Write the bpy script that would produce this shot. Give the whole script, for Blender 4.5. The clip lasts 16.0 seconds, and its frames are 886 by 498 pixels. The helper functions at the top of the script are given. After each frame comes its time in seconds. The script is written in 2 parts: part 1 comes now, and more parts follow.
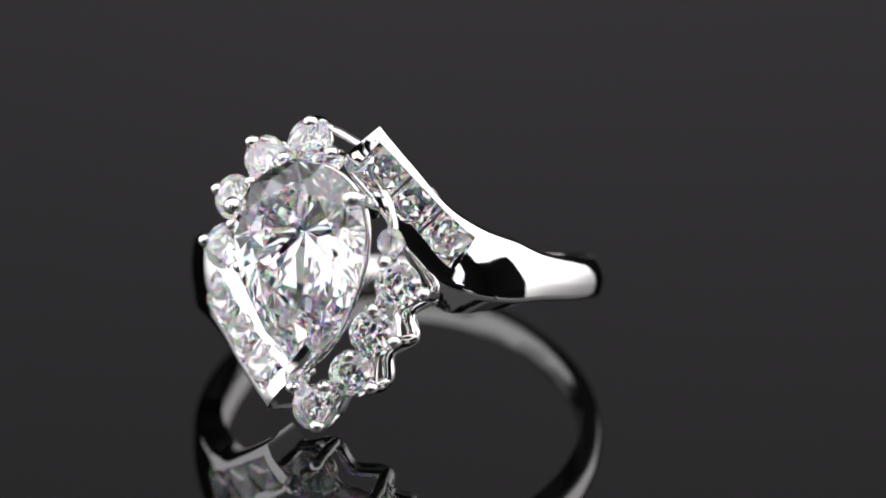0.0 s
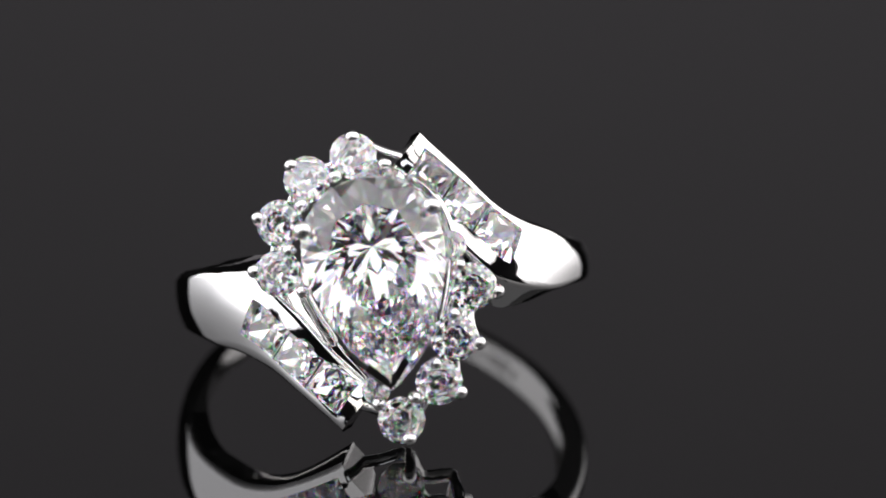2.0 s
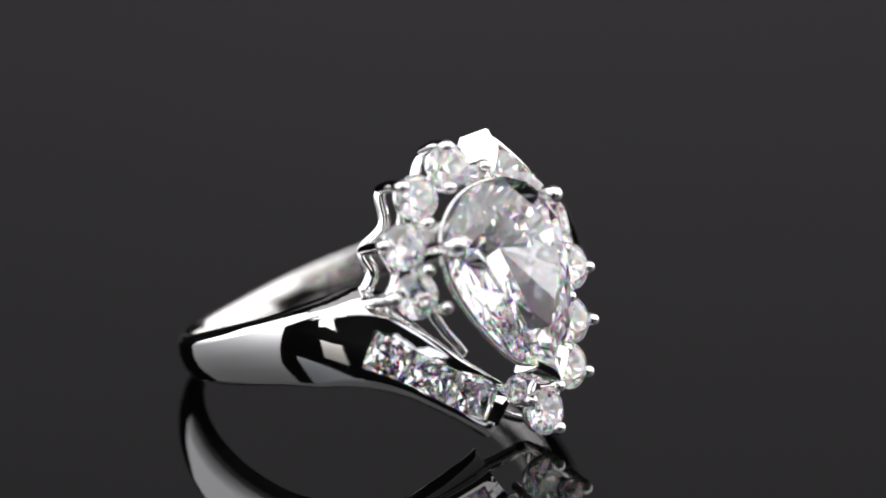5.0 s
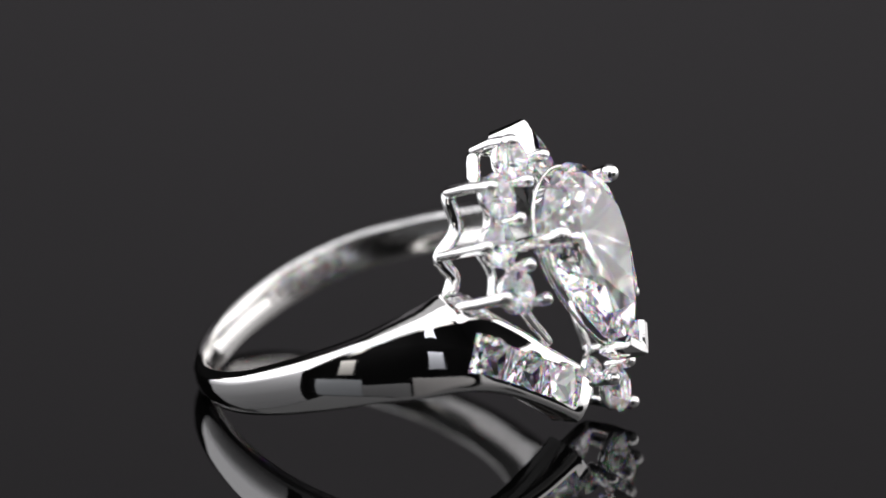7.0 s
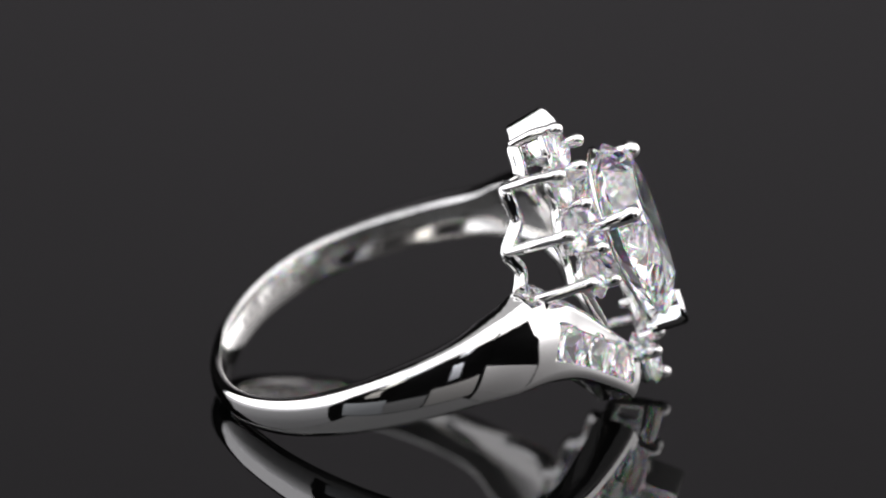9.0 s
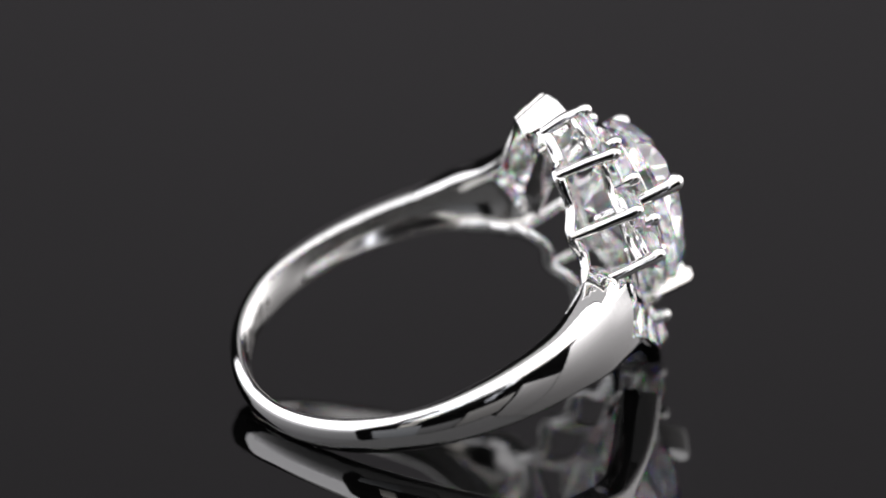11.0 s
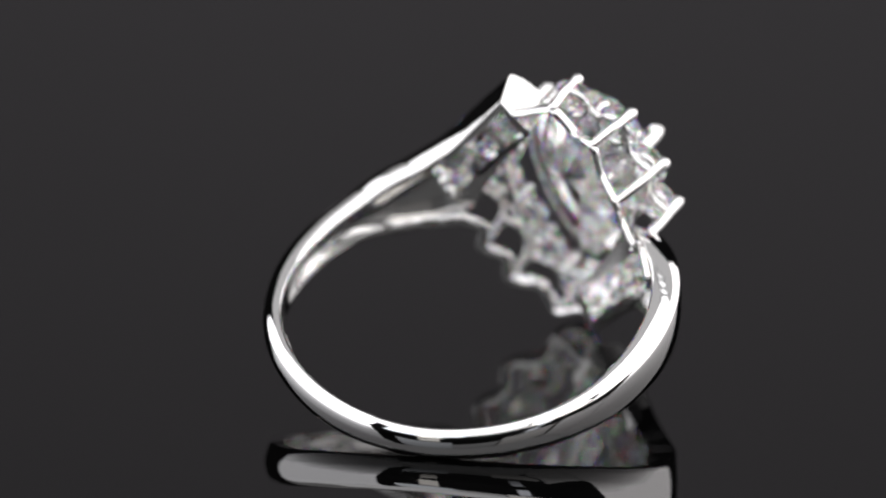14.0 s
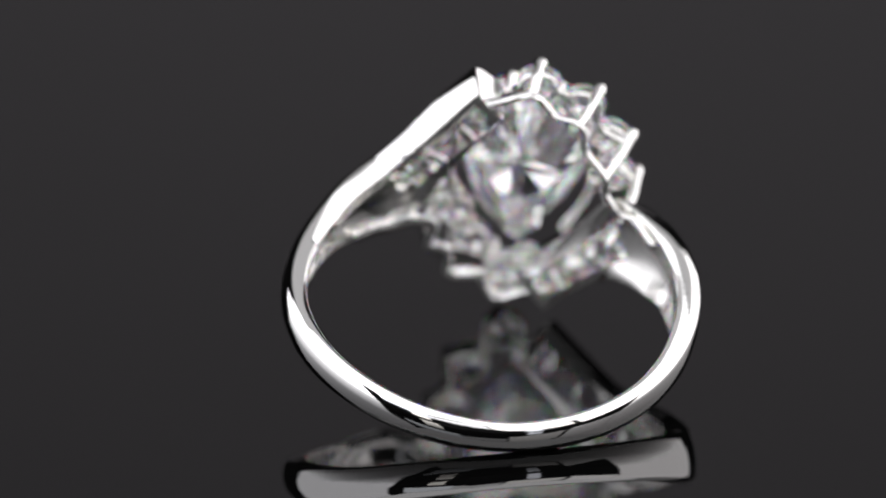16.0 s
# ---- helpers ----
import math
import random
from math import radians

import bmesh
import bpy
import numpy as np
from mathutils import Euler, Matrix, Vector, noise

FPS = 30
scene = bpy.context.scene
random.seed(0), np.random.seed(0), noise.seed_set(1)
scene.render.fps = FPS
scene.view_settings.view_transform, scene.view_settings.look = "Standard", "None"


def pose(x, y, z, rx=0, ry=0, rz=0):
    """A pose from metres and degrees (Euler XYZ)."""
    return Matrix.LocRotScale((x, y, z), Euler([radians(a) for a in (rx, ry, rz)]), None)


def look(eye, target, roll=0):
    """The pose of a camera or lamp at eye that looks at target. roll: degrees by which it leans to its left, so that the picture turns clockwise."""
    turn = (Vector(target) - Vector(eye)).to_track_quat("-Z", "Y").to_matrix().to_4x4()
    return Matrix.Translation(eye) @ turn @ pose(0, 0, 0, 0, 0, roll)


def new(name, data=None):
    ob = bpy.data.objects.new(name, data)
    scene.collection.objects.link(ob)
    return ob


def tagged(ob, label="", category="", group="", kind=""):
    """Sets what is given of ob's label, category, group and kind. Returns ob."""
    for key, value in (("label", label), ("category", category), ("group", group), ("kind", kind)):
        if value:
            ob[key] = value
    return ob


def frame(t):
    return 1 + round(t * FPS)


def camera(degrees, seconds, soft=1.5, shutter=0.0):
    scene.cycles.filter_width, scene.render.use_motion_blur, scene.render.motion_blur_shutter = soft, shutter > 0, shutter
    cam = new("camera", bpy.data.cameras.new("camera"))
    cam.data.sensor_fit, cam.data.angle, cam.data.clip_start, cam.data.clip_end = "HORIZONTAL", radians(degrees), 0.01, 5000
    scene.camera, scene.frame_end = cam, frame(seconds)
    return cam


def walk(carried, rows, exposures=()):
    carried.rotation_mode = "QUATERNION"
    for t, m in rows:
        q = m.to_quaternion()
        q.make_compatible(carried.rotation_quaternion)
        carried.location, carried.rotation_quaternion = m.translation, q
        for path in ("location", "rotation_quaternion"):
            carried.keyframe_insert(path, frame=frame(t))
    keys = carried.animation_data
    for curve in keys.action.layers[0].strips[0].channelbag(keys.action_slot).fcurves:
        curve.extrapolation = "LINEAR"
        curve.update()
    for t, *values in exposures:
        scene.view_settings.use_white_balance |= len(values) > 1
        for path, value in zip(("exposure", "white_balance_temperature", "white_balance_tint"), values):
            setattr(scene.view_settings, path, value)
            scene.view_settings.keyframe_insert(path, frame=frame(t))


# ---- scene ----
MM = 0.001
FLOOR = 1.3          # height of the acrylic top below the turntable's zero, mm


def mm(x, y, z):
    return Vector((x * MM, y * MM, (z - FLOOR) * MM))


# ---- camera: stands still on its tripod, long macro lens ----
cam = camera(9.0, 16.0, soft=1.75)
EYE, AIM = mm(0.22, -264.44, 105.51), mm(0.22, 2.92, 6.80)
cam.data.dof.use_dof, cam.data.dof.focus_distance, cam.data.dof.aperture_fstop = True, 0.2755, 24.5   # sharp in front, soft behind
walk(cam, [(0.0, look(EYE, AIM, 0.3)), (16.0, look(EYE, AIM, 0.3))])

# ---- light: studio softboxes at both sides and overhead, added front fill, dim room ----
world = bpy.data.worlds.new("studio_dark")
scene.world = world
world.use_nodes = True
world.node_tree.nodes["Background"].inputs[0].default_value = (0.9, 0.95, 1.0, 1)
world.node_tree.nodes["Background"].inputs[1].default_value = 0.01


LUM = 1.9             # brightness of the diffusers


def panel(name, corner, across, up, lum, color=(1, 1, 1)):
    """A flat diffuser: its lower corner, its two edges and its brightness; it shines along across x up."""
    a, u = Vector(across), Vector(up)
    d = bpy.data.lights.new(name, "AREA")
    d.shape, d.size, d.size_y = "RECTANGLE", a.length, u.length
    d.energy, d.color = lum * math.pi * a.length * u.length, color
    m = Matrix((a.normalized(), u.normalized(), a.cross(u).normalized())).transposed()
    m = Matrix((m.col[0], m.col[1], m.col[2])).transposed().to_4x4()
    m.translation = Vector(corner) + a / 2 + u / 2
    ob = new(name, d)
    ob.matrix_world = m @ Matrix.Rotation(math.pi, 4, "Y")
    return ob


panel("softbox_left", (-0.40, -0.32, 0.001), (0, 0.66, 0), (0, 0, 0.61), LUM, (0.97, 0.96, 1.0))
panel("softbox_right", (0.40, 0.52, 0.001), (0, -0.64, 0), (0, 0, 0.61), LUM, (1.0, 0.97, 0.985))
panel("softbox_right_front", (0.40, -0.125, 0.17), (0, -0.28, 0), (0, 0, 0.44), LUM, (1.0, 0.97, 0.985))
panel("softbox_top", (-0.40, -0.51, 0.62), (0, 0.73, 0), (0.80, 0, 0), LUM * 0.9, (0.985, 0.975, 1.0))
panel("softbox_top_back", (-0.40, 0.23, 0.62), (0, 0.30, 0), (0.80, 0, 0), LUM * 0.25, (1.0, 0.98, 1.0))
# three unseen fill panels behind the camera, added to brighten the stones
panel("gem_fill_left", (-0.12, -0.52, 0.28), (-0.34, 0, 0), (0, 0, 0.33), LUM * 0.9, (0.90, 0.93, 1.0))
panel("gem_fill_right", (0.47, -0.52, 0.28), (-0.34, 0, 0), (0, 0, 0.33), LUM * 0.9, (1.0, 0.965, 0.96))
panel("gem_fill_centre", (0.118, -0.52, 0.34), (-0.236, 0, 0), (0, 0, 0.27), LUM * 0.6, (0.98, 0.97, 1.0))
panel("strip_light_left", (-0.17, -0.50, 0.06), (-0.10, 0, 0), (0, 0, 0.15), LUM * 0.85, (1.0, 0.955, 0.91))
panel("strip_light_right", (0.27, -0.50, 0.06), (-0.07, 0, 0), (0, 0, 0.15), LUM * 0.85, (0.89, 0.91, 1.0))
scene.view_settings.exposure = 0.0
scene.cycles.max_bounces, scene.cycles.transmission_bounces, scene.cycles.glossy_bounces = 32, 32, 16


# ---- materials ----
def material(name):
    m = bpy.data.materials.new(name)
    m.use_nodes = True
    return m, m.node_tree.nodes, m.node_tree.links


def principled(name, color, rough, metal=0.0, ior=1.5, bump=0.0, scale=500.0, var=0.0, rvar=0.0):
    m, nd, ln = material(name)
    b = nd["Principled BSDF"]
    b.inputs["Base Color"].default_value = (*color, 1)
    b.inputs["Roughness"].default_value = rough
    b.inputs["Metallic"].default_value = metal
    b.inputs["IOR"].default_value = ior
    co = nd.new("ShaderNodeTexCoord")
    n1 = nd.new("ShaderNodeTexNoise")
    n1.inputs["Scale"].default_value = scale
    n1.inputs["Detail"].default_value = 5
    ln.new(co.outputs["Object"], n1.inputs["Vector"])
    if rvar:
        r = nd.new("ShaderNodeMapRange")
        r.inputs["From Min"].default_value, r.inputs["From Max"].default_value = 0.35, 0.7
        r.inputs["To Min"].default_value, r.inputs["To Max"].default_value = max(0.0, rough - rvar), rough + rvar
        ln.new(n1.outputs["Fac"], r.inputs["Value"])
        ln.new(r.outputs["Result"], b.inputs["Roughness"])
    if var:
        mix = nd.new("ShaderNodeMix")
        mix.data_type = "RGBA"
        mix.inputs["A"].default_value = (*[c * (1 - var) for c in color], 1)
        mix.inputs["B"].default_value = (*[min(1, c * (1 + var)) for c in color], 1)
        ln.new(n1.outputs["Fac"], mix.inputs["Factor"])
        ln.new(mix.outputs["Result"], b.inputs["Base Color"])
    if bump:
        bp = nd.new("ShaderNodeBump")
        bp.inputs["Strength"].default_value = 0.25
        bp.inputs["Distance"].default_value = bump
        ln.new(n1.outputs["Fac"], bp.inputs["Height"])
        ln.new(bp.outputs["Normal"], b.inputs["Normal"])
    return m


METAL = principled("polished_white_gold", (0.91, 0.905, 0.895), 0.045, 1.0, bump=0.00001, scale=260, var=0.02, rvar=0.02)
METAL_IN = principled("brushed_white_gold", (0.88, 0.87, 0.85), 0.16, 1.0, bump=0.00002, scale=420, var=0.04, rvar=0.05)
ACRYLIC = principled("black_acrylic", (0.0012, 0.0012, 0.0012), 0.012, 0.0, 1.5, scale=14, var=0.3, rvar=0.006)
WALL = principled("dark_wall_paint", (0.045, 0.044, 0.045), 0.8, scale=6, var=0.15, bump=0.0005)
PAPER = principled("grey_backdrop_paper", (0.298, 0.284, 0.296), 0.9, scale=9, var=0.05, bump=0.0003)


def gem(name, ior=2.16):
    m, nd, ln = material(name)
    nd.remove(nd["Principled BSDF"])
    last = None
    split = 0.07          # share of the light that parts into colours: red bends least, blue most
    for hue, shift in (((0.996 * (1 - split), 0.996 * (1 - split), 1 - split), 0.0), ((split, 0, 0), -0.05), ((0, split, 0), 0.01), ((0, 0, split), 0.07)):
        g = nd.new("ShaderNodeBsdfGlass")
        g.inputs["Color"].default_value = (*hue, 1)
        g.inputs["Roughness"].default_value = 0.0
        g.inputs["IOR"].default_value = ior + shift
        if last is None:
            last = g
        else:
            add = nd.new("ShaderNodeAddShader")
            ln.new(last.outputs[0], add.inputs[0])
            ln.new(g.outputs[0], add.inputs[1])
            last = add
    ln.new(last.outputs[0], nd["Material Output"].inputs["Surface"])
    return m


GEM = gem("colourless_gemstone")


# ---- mesh helpers (all sizes in mm) ----
def part(name, bm, material_, parent, label="", smooth=40):
    bmesh.ops.recalc_face_normals(bm, faces=bm.faces)
    bmesh.ops.scale(bm, vec=(MM, MM, MM), verts=bm.verts)
    me = bpy.data.meshes.new(name)
    bm.to_mesh(me)
    bm.free()
    if smooth:
        me.shade_smooth()
        me.set_sharp_from_angle(angle=radians(smooth))
    me.materials.append(material_)
    ob = new(name, me)
    ob.parent = parent
    if label:
        tagged(ob, label)
    return ob


def share(ob, m, name=None):
    """Another part on the same mesh, at the pose m in its parent's space."""
    o = new(name or ob.name, ob.data)
    o.parent = ob.parent
    o.matrix_basis = m
    return o


def skin(bm, rings, closed=True, caps=True):
    vs = [[bm.verts.new(p) for p in r] for r in rings]
    for a, b in zip(vs, vs[1:]):
        n = len(a)
        for i in range(n if closed else n - 1):
            j = (i + 1) % n
            bm.faces.new((a[i], a[j], b[j], b[i]))
    if caps:
        bm.faces.new(vs[0][::-1])
        bm.faces.new(vs[-1])
    return vs


def smooth_line(pts, steps=6, closed=False):
    """Catmull-Rom through rows of numbers."""
    P = [np.array(p, float) for p in pts]
    n, out = len(P), []
    for i in range(n if closed else n - 1):
        if closed:
            a, b, c, d = P[i - 1], P[i], P[(i + 1) % n], P[(i + 2) % n]
        else:
            a, b, c, d = P[max(i - 1, 0)], P[i], P[i + 1], P[min(i + 2, n - 1)]
        for k in range(steps):
            t = k / steps
            out.append(0.5 * (2 * b + (c - a) * t + (2 * a - 5 * b + 4 * c - d) * t * t + (3 * b - a - 3 * c + d) * t ** 3))
    if not closed:
        out.append(P[-1])
    return out


def tube(bm, pts, radii, sides=14, flat=1.0, closed=False, round_ends=True, side=None):
    """A rod along pts; flat squeezes it across 'side'."""
    P = [Vector(p) for p in pts]
    R_ = list(radii) if hasattr(radii, "__len__") else [radii] * len(P)
    if round_ends and not closed:
        d0, d1 = (P[0] - P[1]).normalized(), (P[-1] - P[-2]).normalized()
        head = [(P[0] + d0 * R_[0] * math.sin(a), R_[0] * math.cos(a)) for a in (1.45, 1.1, 0.75, 0.35)]
        tail = [(P[-1] + d1 * R_[-1] * math.sin(a), R_[-1] * math.cos(a)) for a in (0.35, 0.75, 1.1, 1.45)]
        P = [h[0] for h in head] + P + [h[0] for h in tail]
        R_ = [h[1] for h in head] + R_ + [h[1] for h in tail]
    n, rings = len(P), []
    u = Vector(side) if side else Vector((0.3, 0.2, 1.0))
    for i in range(n):
        if closed:
            t = (P[(i + 1) % n] - P[i - 1]).normalized()
        else:
            t = (P[min(i + 1, n - 1)] - P[max(i - 1, 0)]).normalized()
        u = (u - t * u.dot(t)).normalized()
        v = t.cross(u)
        rings.append([P[i] + (u * math.cos(k * math.tau / sides) * flat + v * math.sin(k * math.tau / sides)) * R_[i] for k in range(sides)])
    if closed:
        rings.append(rings[0])
    skin(bm, rings, caps=not closed)
    bmesh.ops.remove_doubles(bm, verts=bm.verts, dist=1e-5)


def brilliant(outline, n, table, crown, depth, star=0.76, low=0.24, girdle=0.12):
    """A brilliant-cut stone: table, star, kite and half facets over a thin girdle, kites and halves down to the culet.
    outline(a): the girdle's radius at the angle a round the culet."""
    bm = bmesh.new()
    step = math.tau / n

    def at(a, f, z):
        r = outline(a)
        return bm.verts.new((math.sin(a) * r * f, math.cos(a) * r * f, z))
    c = math.cos(step / 2)
    zm = crown * (1 - star * c) / (1 - table)
    zp = -depth * (1 - low * c)
    T = [at(k * step, table, crown) for k in range(n)]
    M = [at((k + 0.5) * step, star, zm) for k in range(n)]
    G = [at(k * step / 2, 1, 0) for k in range(2 * n)]
    H = [at(k * step / 2, 1, -girdle) for k in range(2 * n)]
    Q = [at((k + 0.5) * step, low, zp - girdle) for k in range(n)]
    cul = bm.verts.new((0, 0, -depth - girdle))
    bm.faces.new(T)
    for k in range(n):
        j = (k + 1) % n
        bm.faces.new((T[k], M[k], T[j]))
        bm.faces.new((T[k], M[k - 1], G[2 * k]))
        bm.faces.new((T[k], G[2 * k], M[k]))
        bm.faces.new((M[k], G[2 * k], G[2 * k + 1]))
        bm.faces.new((M[k], G[2 * k + 1], G[2 * j]))
        bm.faces.new((Q[k], H[2 * k + 1], H[2 * k]))
        bm.faces.new((Q[k], H[2 * j], H[2 * k + 1]))
        bm.faces.new((cul, Q[k], H[2 * k]))
        bm.faces.new((cul, H[2 * k], Q[k - 1]))
    for k in range(2 * n):
        j = (k + 1) % (2 * n)
        bm.faces.new((G[k], G[j], H[j], H[k]))
    return bm


def on_band(a, y, rho):
    a = radians(a)
    return Vector((rho * math.sin(a), y, rho * math.cos(a)))


# ---- the place: black acrylic top, paper behind, dark room ----
def slab(name, lo, hi, mat, label="", category="", kind="structure"):
    bm = bmesh.new()
    bmesh.ops.create_cube(bm, size=1)
    for v in bm.verts:
        v.co = Vector([(l + h) / 2 + c * (h - l) for l, h, c in zip(lo, hi, v.co)])
    me = bpy.data.meshes.new(name)
    bm.to_mesh(me)
    bm.free()
    me.materials.append(mat)
    return tagged(new(name, me), label, category, kind=kind)


slab("floor", (-1.6, -1.5, -0.012), (1.6, 1.5, 0.0), ACRYLIC, "glossy black acrylic sheet, mirror-polished", "floor")
slab("backdrop", (-0.3, 0.86, 0.18), (0.3, 0.865, 0.6), PAPER, "plain grey paper backdrop in dim light", "backdrop")
slab("wall_back", (-1.6, 1.5, -0.012), (1.6, 1.6, 1.8), WALL, "dark grey painted studio wall", "wall")
slab("wall_front", (-1.6, -1.6, -0.012), (1.6, -1.5, 1.8), WALL, "dark grey painted studio wall", "wall")
slab("wall_left", (-1.7, -1.5, -0.012), (-1.6, 1.5, 1.8), WALL, "dark grey painted studio wall", "wall")
slab("wall_right", (1.6, -1.5, -0.012), (1.7, 1.5, 1.8), WALL, "dark grey painted studio wall", "wall")
slab("ceiling", (-1.6, -1.5, 1.7), (1.6, 1.5, 1.8), WALL, "dark grey painted studio ceiling", "ceiling")

# ---- the ring: x across, y along the finger, z out through the centre stone; mm round the finger's centre ----
ring = tagged(new("ring"), "polished white gold cocktail ring with pear stone and bypass shoulders", "ring")
SYM = -0.7            # the head turns half round about x = 0, y = SYM


def sym(p):
    return (-p[0], 2 * SYM - p[1])


# stations of the right arm: four corners across (angle from the head, y), inner and outer radius
ARM = [
    ((19.2, 6.08), (15.9, 5.62), (10.0, 4.8), (8.2, 4.5), 7.8, 10.25),
    ((21.3, 5.6), (19.1, 5.3), (11.6, 4.0), (10.2, 3.8), 7.9, 10.25),
    ((29.5, 3.85), (27.79, 3.58), (21.0, 2.35), (18.2, 2.0), 8.1, 10.3),
    ((38.0, 2.08), (36.52, 1.86), (29.8, 0.65), (26.0, -0.05), 8.4, 10.3),
    ((48.0, 0.95), (45.04, 0.53), (38.4, -1.05), (35.6, -1.75), 8.6, 10.36),
]
# the shank: angle, upper edge, lower edge, inner and outer radius
SHANK = [
    (68, -0.25, -2.62, 8.9, 10.42), (79, -0.48, -2.58, 9.0, 10.43), (92, -0.52, -2.45, 9.1, 10.45), (108, -0.38, -2.25, 9.25, 10.48),
    (126, -0.05, -1.95, 9.42, 10.52), (145, 0.15, -1.62, 9.55, 10.56), (165, 0.22, -1.48, 9.62, 10.58), (180, 0.26, -1.4, 9.65, 10.58), (195, 0.34, -1.3, 9.64, 10.57),
    (213, 0.58, -1.15, 9.58, 10.54), (230, 0.84, -1.06, 9.48, 10.5), (245, 1.06, -1.05, 9.32, 10.47), (260, 1.32, -1.1, 9.14, 10.45), (275, 1.48, -1.3, 9.0, 10.43),
    (290, 1.55, -1.7, 8.9, 10.42),
]


def build_band():
    rows = []
    for U, a, b, L, ri, ro in ARM:
        rows.append([*U, *a, *b, *L, ri, ro, 0.75, 1.1 if ri > 8.5 else 0.3 if ri > 8.2 else 0.0, 0.0, 0.4 if ri > 8.5 else 0.0])
    rows.append([58.5, 0.34, 56.8, -0.55, 54.0, -1.55, 51.5, -2.66, 8.75, 10.38, 0.75, 0.4, 0.0, 0.45])
    for al, u, l, ri, ro in SHANK:
        rows.append([al, u, al, u + (l - u) * 0.33, al, u + (l - u) * 0.67, al, l, ri, ro, 0.8, 0.0, 0.0, 0.42 * min(1.0, max(0.0, (abs(al - 185) - 55) / 40))])
    rows.append([308.5, 1.30, 306.0, 0.30, 303.2, -0.85, 301.5, -2.3, 8.75, 10.38, 0.75, 0.0, 0.4, 0.45])
    for (U, a, b, L, ri, ro), sag in zip(ARM[::-1], (0.5, 0.4, 0.1, 0.0, 0.0)):
        s = [sym(p) for p in (L, b, a, (U[0], U[1] + sag))]
        rows.append([c for p in s for c in (p[0] + 360, p[1])] + [ri, ro, 0.75, 0.0, 1.1 if ri > 8.5 else 0.3 if ri > 8.2 else 0.0, 0.4 if ri > 8.5 else 0.0])
    STEP = 6
    n0 = len(rows)
    line = smooth_line(rows, STEP)
    holes = set(range(STEP, 4 * STEP)) | set(range((n0 - 5) * STEP, (n0 - 2) * STEP))
    bm = bmesh.new()
    outer, inner, walls = [], [], {0: [], 12: []}

    def arc(p, q):
        return math.hypot(radians(p[0] - q[0]) * 10.3, p[1] - q[1]) + 1e-6
    BOW = [(2 * t - 1) ** 2 for t in (0, 0.02, 0.07, 0.15, 0.33, 0.4, 0.5, 0.6, 0.67, 0.85, 0.93, 0.98, 1)]
    TROUGH = [0, 0, 0, 0.3, 0.85, 1, 1, 1, 0.85, 0.3, 0, 0, 0]      # hollowed behind the shoulders
    for i, r in enumerate(line):
        end = max(0.0, 1 - i / 9) - max(0.0, 1 - (len(line) - 1 - i) / 9)   # the arms' ends are undercut
        U, a, b, L = [np.array(r[i:i + 2]) for i in (0, 2, 4, 6)]
        ri, ro, soft_, low_flare, up_flare, hollow = r[8:14]
        spread = [up_flare * max(0.0, 1 - k / 6) - low_flare * max(0.0, k / 6 - 1) for k in range(13)]   # the inside runs out to the gallery rim
        cols = []
        arm = max(0.0, min(1.0, (8.75 - ri) / 0.3))
        ua, bl = arc(U, a), arc(b, L)
        lip = 0.12 * arm * max(0.0, min(1.0, (min(i, len(line) - 1 - i) - 3) / 3))      # rounded lips of the channel
        tilt = 2.2 * lip                                                  # the bars beside the centre stone lean to the channel
        outside = ((0.34, 0.72, 0.01 + lip * 0.25), (0.15, 0.38, 0.04), (0.06, 0.14, 0.12), (0.0, 0.0, 0.24))
        inside = ((0.30, 0.72, 0.01 + tilt * 0.72), (0.12, 0.38, 0.03 + tilt * 0.38), (0.05, 0.14, 0.08 - 0.04 * arm + tilt * 0.14), (0.0, 0.0, 0.16 - 0.04 * arm))
        first = i < len(line) / 2
        upper, lower = (outside, inside) if first else (inside, outside)
        for dist, share_, d in upper[::-1]:
            cols.append((U + (a - U) * (min(dist / ua, 0.95) * (1 - arm) + share_ * arm), d))
        for f in (0.0, 0.2, 0.5, 0.8, 1.0):
            cols.append((a + (b - a) * f, 0.0 if 0 < f < 1 else tilt if (f == 1.0) == first else lip))
        for dist, share_, d in lower:
            cols.append((L + (b - L) * (min(dist / bl, 0.95) * (1 - arm) + share_ * arm), d))
        outer.append([bm.verts.new(on_band(c[0], c[1], ro - (d + 0.34 * soft_ * BOW[k]) * soft_)) for k, (c, d) in enumerate(cols)])
        inner.append([bm.verts.new(on_band(c[0] + 0.7 * end, c[1] + spread[k] - 0.18 * end, ri + 0.2 * soft_ * BOW[k] * (1 - 2 * hollow) + hollow * TROUGH[k])) for k, (c, d) in enumerate(cols)])
        for k, swell in ((0, 0.09), (12, -0.09 * arm)):                     # side walls are slightly rounded
            c, lo, hi = cols[k][0], ri + 0.2 * soft_ * (1 - 2 * hollow), ro - (cols[k][1] + 0.34 * soft_) * soft_
            walls[k].append([outer[-1][k]] + [bm.verts.new(on_band(c[0] + 0.7 * end * f, c[1] + (spread[k] - 0.18 * end) * f + swell, h)) for h, f in ((hi - 0.12, 0.1), (lo + 0.12, 0.9))] + [inner[-1][k]])
    K = 13
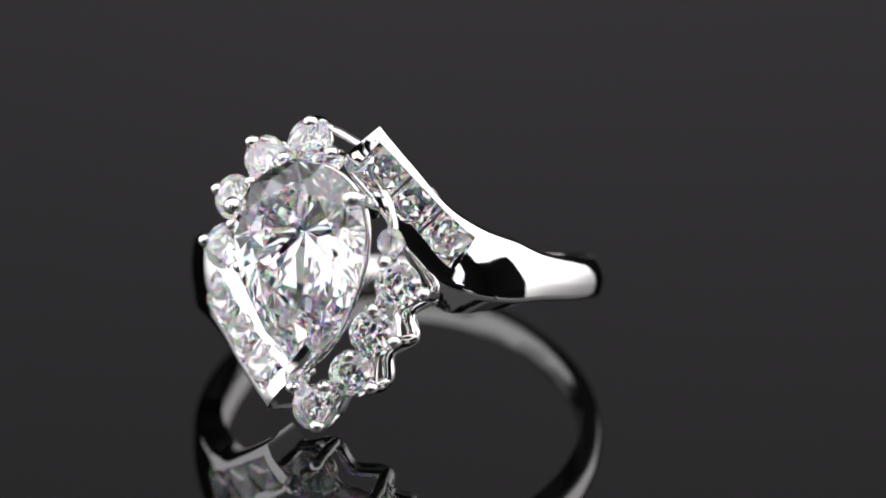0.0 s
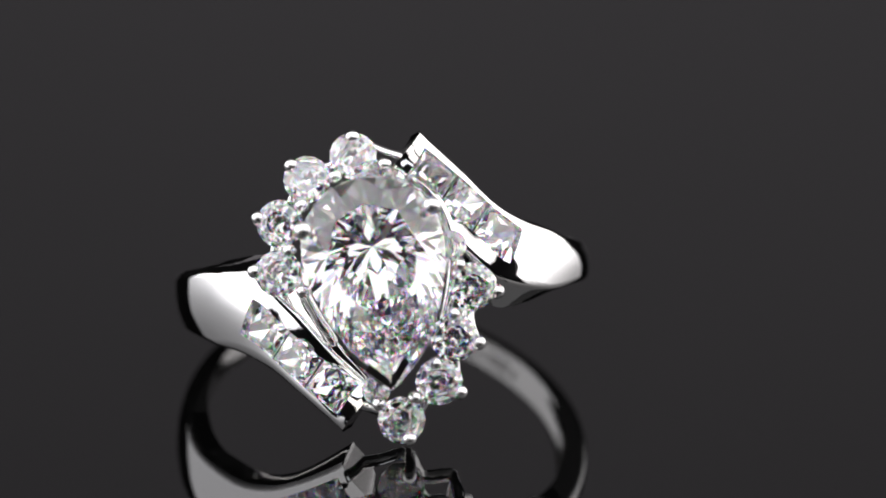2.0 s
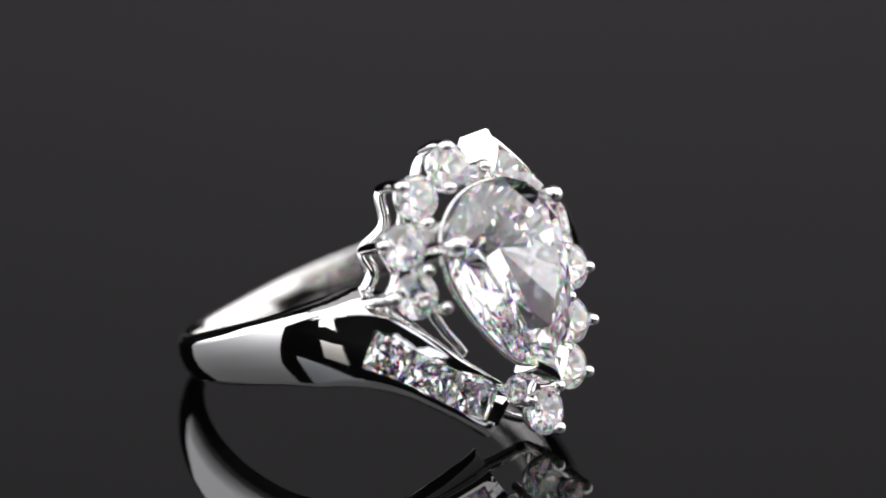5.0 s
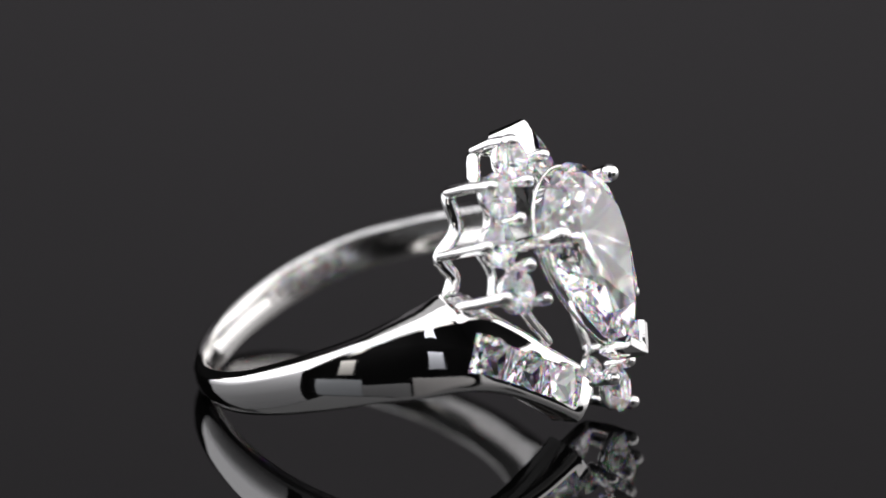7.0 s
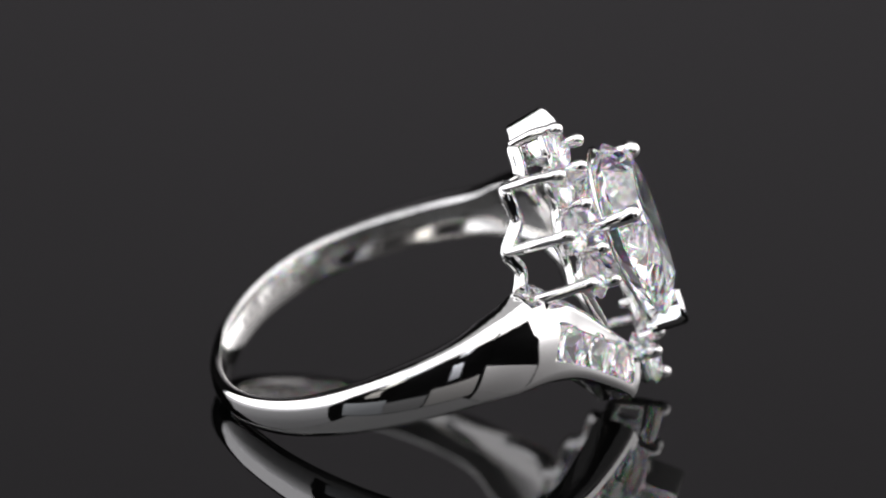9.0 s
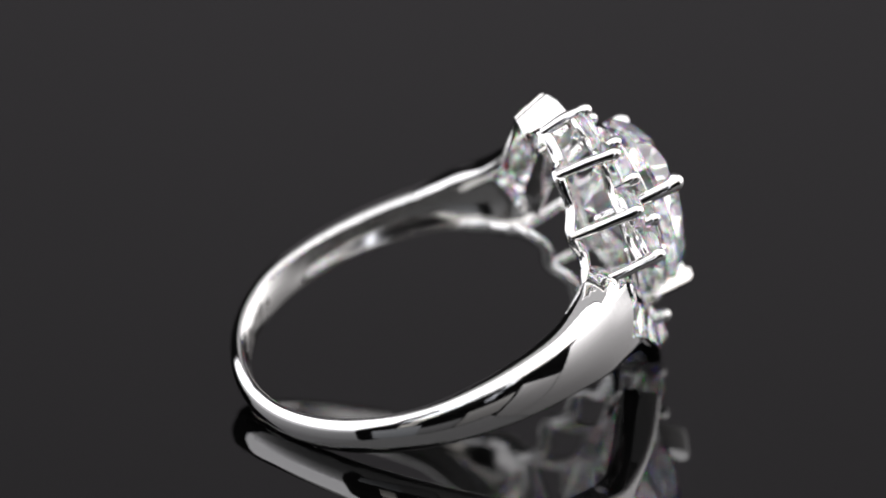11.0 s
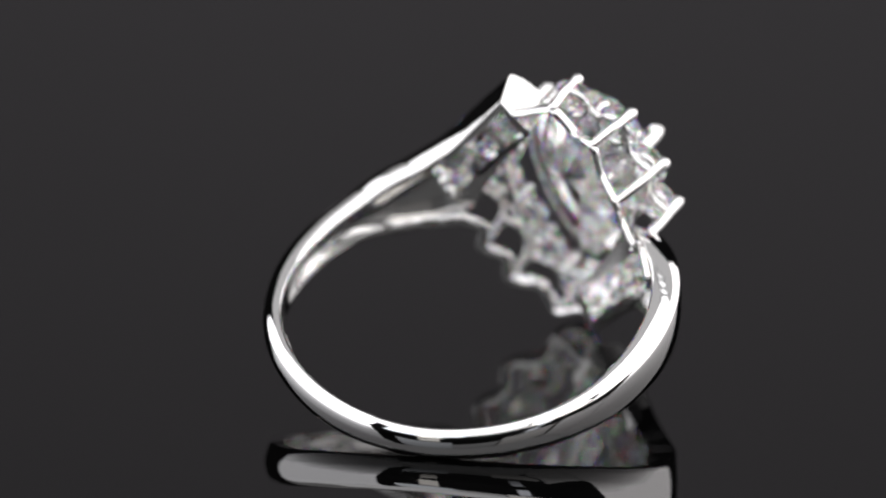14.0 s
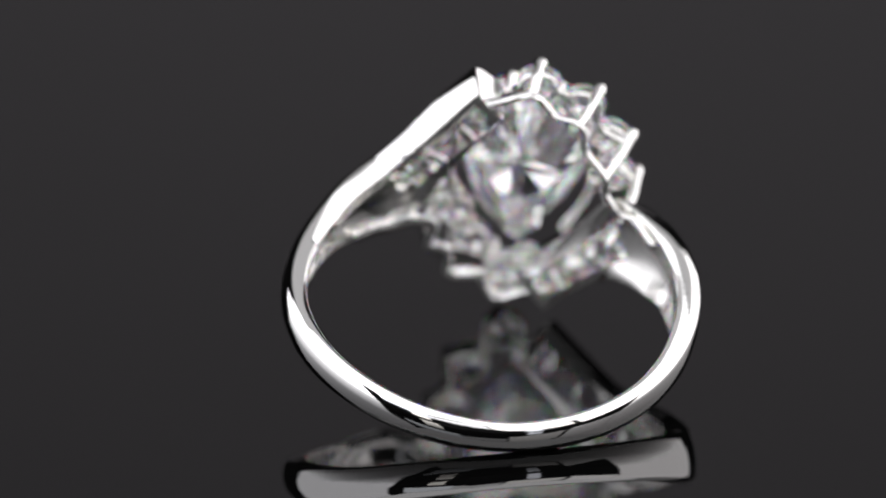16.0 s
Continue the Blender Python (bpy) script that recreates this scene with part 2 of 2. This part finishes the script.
    for i in range(len(line) - 1):
        for k in range(K - 1):
            if i in holes and 4 <= k < 8:
                continue
            bm.faces.new((outer[i][k], outer[i][k + 1], outer[i + 1][k + 1], outer[i + 1][k]))
            bm.faces.new((inner[i][k], inner[i + 1][k], inner[i + 1][k + 1], inner[i][k + 1])).material_index = 1
        for k in (0, K - 1):
            p, q = walls[k][i], walls[k][i + 1]
            for h in range(3):
                bm.faces.new((p[h], q[h], q[h + 1], p[h + 1]))
        if i in holes:
            for k in (4, 8):
                bm.faces.new((outer[i][k], outer[i + 1][k], inner[i + 1][k], inner[i][k]))
            for e, other in ((i, i - 1), (i + 1, i + 1)):
                if other not in holes:
                    for k in range(4, 8):
                        bm.faces.new((outer[e][k], outer[e][k + 1], inner[e][k + 1], inner[e][k]))
    for e in (0, len(line) - 1):
        for k in range(K - 1):
            face = [outer[e][k], outer[e][k + 1], inner[e][k + 1], inner[e][k]]
            if k == 0:
                face += [walls[0][e][2], walls[0][e][1]]
            if k == K - 2:
                face[2:2] = [walls[12][e][1], walls[12][e][2]]
            bm.faces.new(face)
    return part("band", bm, METAL, ring, "polished white gold band widening into two bypass arms", 62)


band = build_band()
band.data.materials.append(METAL_IN)

# worn stamp inside the band: thin bars, shade of the sunk marks coloured in
STAMP = principled("stamp_shadow", (0.45, 0.44, 0.43), 0.35, 1.0, scale=900, var=0.2)
for i in range(7):
    a0, w, h = 134 + i * 4.2, 1.1 + 0.5 * (i % 3), (0.55, 0.8, 0.65)[i % 3]
    y0 = -0.85 + 0.04 * i
    inside = float(np.interp(a0, [r[0] for r in SHANK], [r[3] for r in SHANK]))
    bm = bmesh.new()
    skin(bm, [[on_band(a0 + da, y0 + dy, rho) for da, dy in ((-w, -h / 2), (w, -h / 2), (w, h / 2), (-w, h / 2))] for rho in (inside - 0.012, inside + 0.05)])
    part("stamp_mark", bm, STAMP, band, "worn unreadable stamp mark", 0)


# the channel stones: three square stones in each arm
def square(a, hx=1.06, hy=1.2):
    return min(hx / max(abs(math.sin(a)), 1e-6), hy / max(abs(math.cos(a)), 1e-6))


princess = None
for half in (0, 1):
    for i in range(3):
        f = (i + 0.5) / 3
        A, Bq, Cq, Dq = [np.array(p) for p in ((19.1, 5.3), (45.04, 0.53), (38.4, -1.05), (11.6, 4.0))]
        c2 = ((A + (Bq - A) * f) + (Dq + (Cq - Dq) * f)) / 2
        a2 = ((A + (Bq - A) * (f + 0.1)) + (Dq + (Cq - Dq) * (f + 0.1))) / 2
        if half:
            c2, a2 = np.array(sym(c2)), np.array(sym(a2))
        p, q = on_band(*c2, 9.84), on_band(*a2, 9.84)
        zax = Vector((p.x, 0, p.z)).normalized()
        yax = (q - p - zax * (q - p).dot(zax)).normalized()
        xax = yax.cross(zax)
        m = Matrix((xax, yax, zax)).transposed().to_4x4()
        m.translation = p * MM
        if princess is None:
            princess = part("channel_stone", brilliant(lambda a: square(a + math.pi / 4), 4, 0.6, 0.28, 1.02, 0.84, 0.5, 0.08), GEM, ring, "square-cut colourless stone set in the channel", 0)
            princess.data.transform(Matrix.Rotation(math.pi / 4, 4, "Z"))
            princess.matrix_basis = m
        else:
            share(princess, m)

# the halo: eight round stones in two fans
HALO = [  # stone centre, prong tip, prong foot
    ((-0.17, 5.56, 10.1), (-0.04, 6.45, 10.45), (0.02, 6.33, 8.0)),
    ((-2.6, 4.85, 10.1), (-3.22, 5.66, 10.35), (-2.63, 5.54, 7.37)),
    ((-4.3, 3.0, 10.1), (-5.28, 3.46, 10.05), (-4.37, 3.07, 6.56)),
    ((-4.8, 0.63, 10.3), (-5.95, 0.96, 10.30), (-5.71, 0.84, 6.14)),
    ((4.3, -1.75, 10.3), (5.46, -2.25, 10.10), (4.75, -2.2, 6.6)),
    ((2.98, -4.05, 10.6), (4.10, -4.52, 10.75), (3.75, -4.3, 7.2)),
    ((1.84, -6.0, 10.65), (2.76, -6.70, 10.70), (2.5, -6.4, 7.8)),
    ((-0.3, -7.5, 10.4), (-0.10, -8.45, 10.80), (-0.05, -7.9, 8.3)),
]
stone = None
for i, (c, tip, foot) in enumerate(HALO):
    out = Vector((tip[0] - c[0], tip[1] - c[1], 0)).normalized()
    m = Matrix.Translation(Vector(c) * MM) @ Matrix.Rotation(radians(8), 4, Vector((0, 0, 1)).cross(out)) @ Matrix.Rotation(i * 0.7, 4, "Z")
    if stone is None:
        stone = part("halo_stone", brilliant(lambda a: 1.16, 8, 0.56, 0.36, 0.94, girdle=0.04), GEM, ring, "small round brilliant colourless stone", 0)
        stone.matrix_basis = m
    else:
        share(stone, m)
    bm = bmesh.new()
    f, t = Vector(foot), Vector(tip)
    mid = f.lerp(t, 0.55) + out * 0.12
    line = smooth_line([f, f.lerp(t, 0.3) + out * 0.08, mid, t - Vector((0, 0, 0.15)) - out * 0.0], 4)
    rad = [0.24 + 0.06 * min(1, k / 5) + (0.06 if k > len(line) - 3 else 0) for k in range(len(line))]
    tube(bm, line, rad, 14)
    part("prong", bm, METAL, ring)
    bm = bmesh.new()
    ax = m.to_3x3()
    loop = [Vector(c) + ax @ Vector((math.cos(k * math.tau / 28) * 0.86, math.sin(k * math.tau / 28) * 0.86, -0.5)) for k in range(28)]
    tube(bm, loop, 0.2, 10, closed=True)
    part("stone_seat", bm, METAL, ring)

for x, y, z, r in ((3.72, 0.38, 9.6, 0.62), (-1.25, -5.85, 10.1, 0.6), (0.95, 4.55, 9.9, 0.5)):
    small = share(stone, Matrix.Translation((x * MM, y * MM, z * MM)) @ Matrix.Rotation(x, 4, "Z") @ Matrix.Diagonal((r, r, r, 1)), "accent_stone")
    tagged(small, "tiny round colourless stone filling a gap")

bead = None
for x, y, z in ((1.25, 4.85, 10.55), (-1.2, 4.72, 10.7), (-3.05, 3.65, 10.6), (-4.08, 1.62, 10.7), (-3.8, -0.45, 10.6),
                (3.85, -0.62, 10.6), (3.15, -2.9, 10.6), (1.84, -5.1, 10.6), (0.54, -6.53, 10.75), (-1.2, -6.51, 10.6)):
    if bead is None:
        bm = bmesh.new()
        tube(bm, [(0, 0, -1.1), (0, 0, -0.5), (0, 0, -0.15), (0, 0, 0.08)], [0.24, 0.26, 0.34, 0.34], 16)
        bead = part("bead_prong", bm, METAL, ring)
        bead.matrix_basis = Matrix.Translation((x * MM, y * MM, (z + 0.2) * MM))
    else:
        share(bead, Matrix.Translation((x * MM, y * MM, (z + 0.2) * MM)))

# open gallery below the halo: a scalloped flat rim, and cross bars between the prongs
RIM_L = [(2.6, 4.9, 7.9), (1.5, 5.45, 7.95), (0.0, 6.2, 8.0), (-1.3, 5.2, 8.0), (-2.63, 5.45, 7.37), (-3.15, 3.85, 7.35), (-4.37, 3.05, 6.6), (-4.5, 1.85, 6.85), (-5.6, 0.95, 6.3), (-6.3, 1.2, 5.9), (-7.4, 1.05, 4.6)]
RIM_R = [(-2.6, -6.2, 7.9), (-1.4, -6.9, 8.1), (-0.05, -7.8, 8.3), (0.95, -6.5, 8.3), (2.5, -6.35, 7.8), (2.7, -5.0, 7.8), (3.75, -4.25, 7.2), (3.65, -2.95, 7.25), (4.75, -2.3, 6.6), (5.6, -2.6, 6.3), (6.6, -2.6, 5.6), (7.4, -2.45, 4.6)]
for rim in (RIM_L, RIM_R):
    bm = bmesh.new()
    tube(bm, smooth_line(rim, 5), 0.36, 12, flat=0.6, side=(0.4, 0.6, 0.1) if rim is RIM_L else (-0.4, -0.6, 0.1))
    part("gallery_rim", bm, METAL, ring, "scalloped white gold gallery rim")
for i in (0, 1, 2, 4, 5, 6):
    (c0, t0, f0), (c1, t1, f1) = HALO[i], HALO[i + 1]
    for k in (0.74,):
        a, b = Vector(f0).lerp(Vector(t0), k), Vector(f1).lerp(Vector(t1), k)
        mid = (a + b) / 2
        mid += (Vector((0, SYM, mid.z)) - mid).normalized() * 0.75
        bm = bmesh.new()
        tube(bm, smooth_line([a, mid, b], 5), 0.22, 10)
        part("cross_bar", bm, METAL, ring)

# the centre: pear-cut stone in its basket
PEAR_C = (-0.08, 1.05)     # the culet


def pear(a):
    """Radius of the pear outline round the culet; a from +y, clockwise."""
    a = (a + math.pi) % math.tau - math.pi
    w = abs(a)
    pts = ((0, 3.42), (0.4, 3.46), (0.8, 3.48), (1.2, 3.5), (1.57, 3.48), (1.9, 3.58), (2.2, 3.84), (2.45, 4.25), (2.7, 5.0), (2.9, 5.85), (math.pi, 6.85))
    return float(np.interp(w, [p[0] for p in pts], [p[1] for p in pts]))


bm = brilliant(pear, 8, 0.62, 1.15, 3.15, 0.8, 0.22, 0.08)
pear_stone = part("centre_stone", bm, GEM, ring, "large pear-cut colourless stone", 0)
pear_stone.matrix_basis = Matrix.Translation((PEAR_C[0] * MM, PEAR_C[1] * MM, 11.95 * MM))

bm = bmesh.new()
tube(bm, [(PEAR_C[0] + math.sin(a) * pear(a) * 0.965, PEAR_C[1] + math.cos(a) * pear(a) * 0.965, 11.25) for a in [k * math.tau / 72 for k in range(72)]], 0.11, 10, closed=True)
part("basket_wire", bm, METAL, ring, "thin wire under the girdle of the pear stone")

for lo, hi in ((0.75, 2.55), (-2.55, -1.75)):
    bm = bmesh.new()
    arc_line = [lo + (hi - lo) * k / 24 for k in range(25)]
    tube(bm, [(PEAR_C[0] + math.sin(a) * pear(a) * 1.1, PEAR_C[1] + math.cos(a) * pear(a) * 1.1, 9.3) for a in arc_line], 0.27, 12)
    part("gallery_wire", bm, METAL, ring, "polished wire between basket and halo")

for x in (-3.2, 3.1):
    bm = bmesh.new()
    s = math.copysign(1, x)
    tube(bm, smooth_line([(x * 0.80, 1.9, 8.72), (x * 0.95, 2.2, 10.4), (x * 1.03, 2.4, 12.2), (x * 1.0, 2.42, 12.75)], 4), [0.32 + 0.010 * k + (0.04 if k > 10 else 0) for k in range(13)], 16)
    part("claw", bm, METAL, ring, "rounded claw over the pear stone")

# the V-shaped claw at the point
bm = bmesh.new()
tipy = PEAR_C[1] - 6.8
for s in (-1, 1):
    rings = []
    for f in (0.0, 0.3, 0.7, 1.0):
        x, y = -0.45 + s * f * 1.0, tipy + f * 1.1
        o = Vector((s * 0.62, -0.75, 0)).normalized()
        i_ = -o
        th = 0.26
        zt = 12.85 - 0.05 * f
        rings.append([Vector((x, y, 11.0)) + o * th, Vector((x, y, zt - 0.25)) + o * th, Vector((x, y, zt)) + o * th * 0.5, Vector((x, y, zt + 0.05)) + i_ * 0.25, Vector((x, y, zt - 0.15)) + i_ * 0.42, Vector((x, y, 11.0)) + i_ * 0.1])
    for r in rings[0]:
        r.x = -0.45
    skin(bm, rings)
part("v_claw", bm, METAL, ring, "V-shaped claw over the stone's point", 35)

bpy.context.view_layer.update()


# ---- movement: the ring turns with the turntable ----
def motions():
    lie = Matrix(((0.97079, -0.11226, -0.21204), (-0.15624, 0.3749, -0.9138), (0.18208, 0.92024, 0.34641))).to_4x4()
    lie.translation = mm(-2.5557, 2.0103, 6.398)
    turn = ((0, -10.67), (0.5, -4.6), (1, 1.4), (1.5, 7.3), (2, 13.25), (2.5, 19.3), (3, 25.5), (3.5, 31.9), (4, 38.2), (5.25, 54.2), (6.5, 70.0),
            (7, 76.1), (7.5, 81.7), (8, 87.0), (8.5, 92.3), (9, 98.0), (10.25, 113.9), (11.5, 129.5), (12.5, 141.5), (13.5, 153.8), (14.5, 166.6), (16, 184.4))
    walk(ring, [(t, Matrix.Rotation(radians(a), 4, "Z") @ lie) for t, a in turn])


motions()
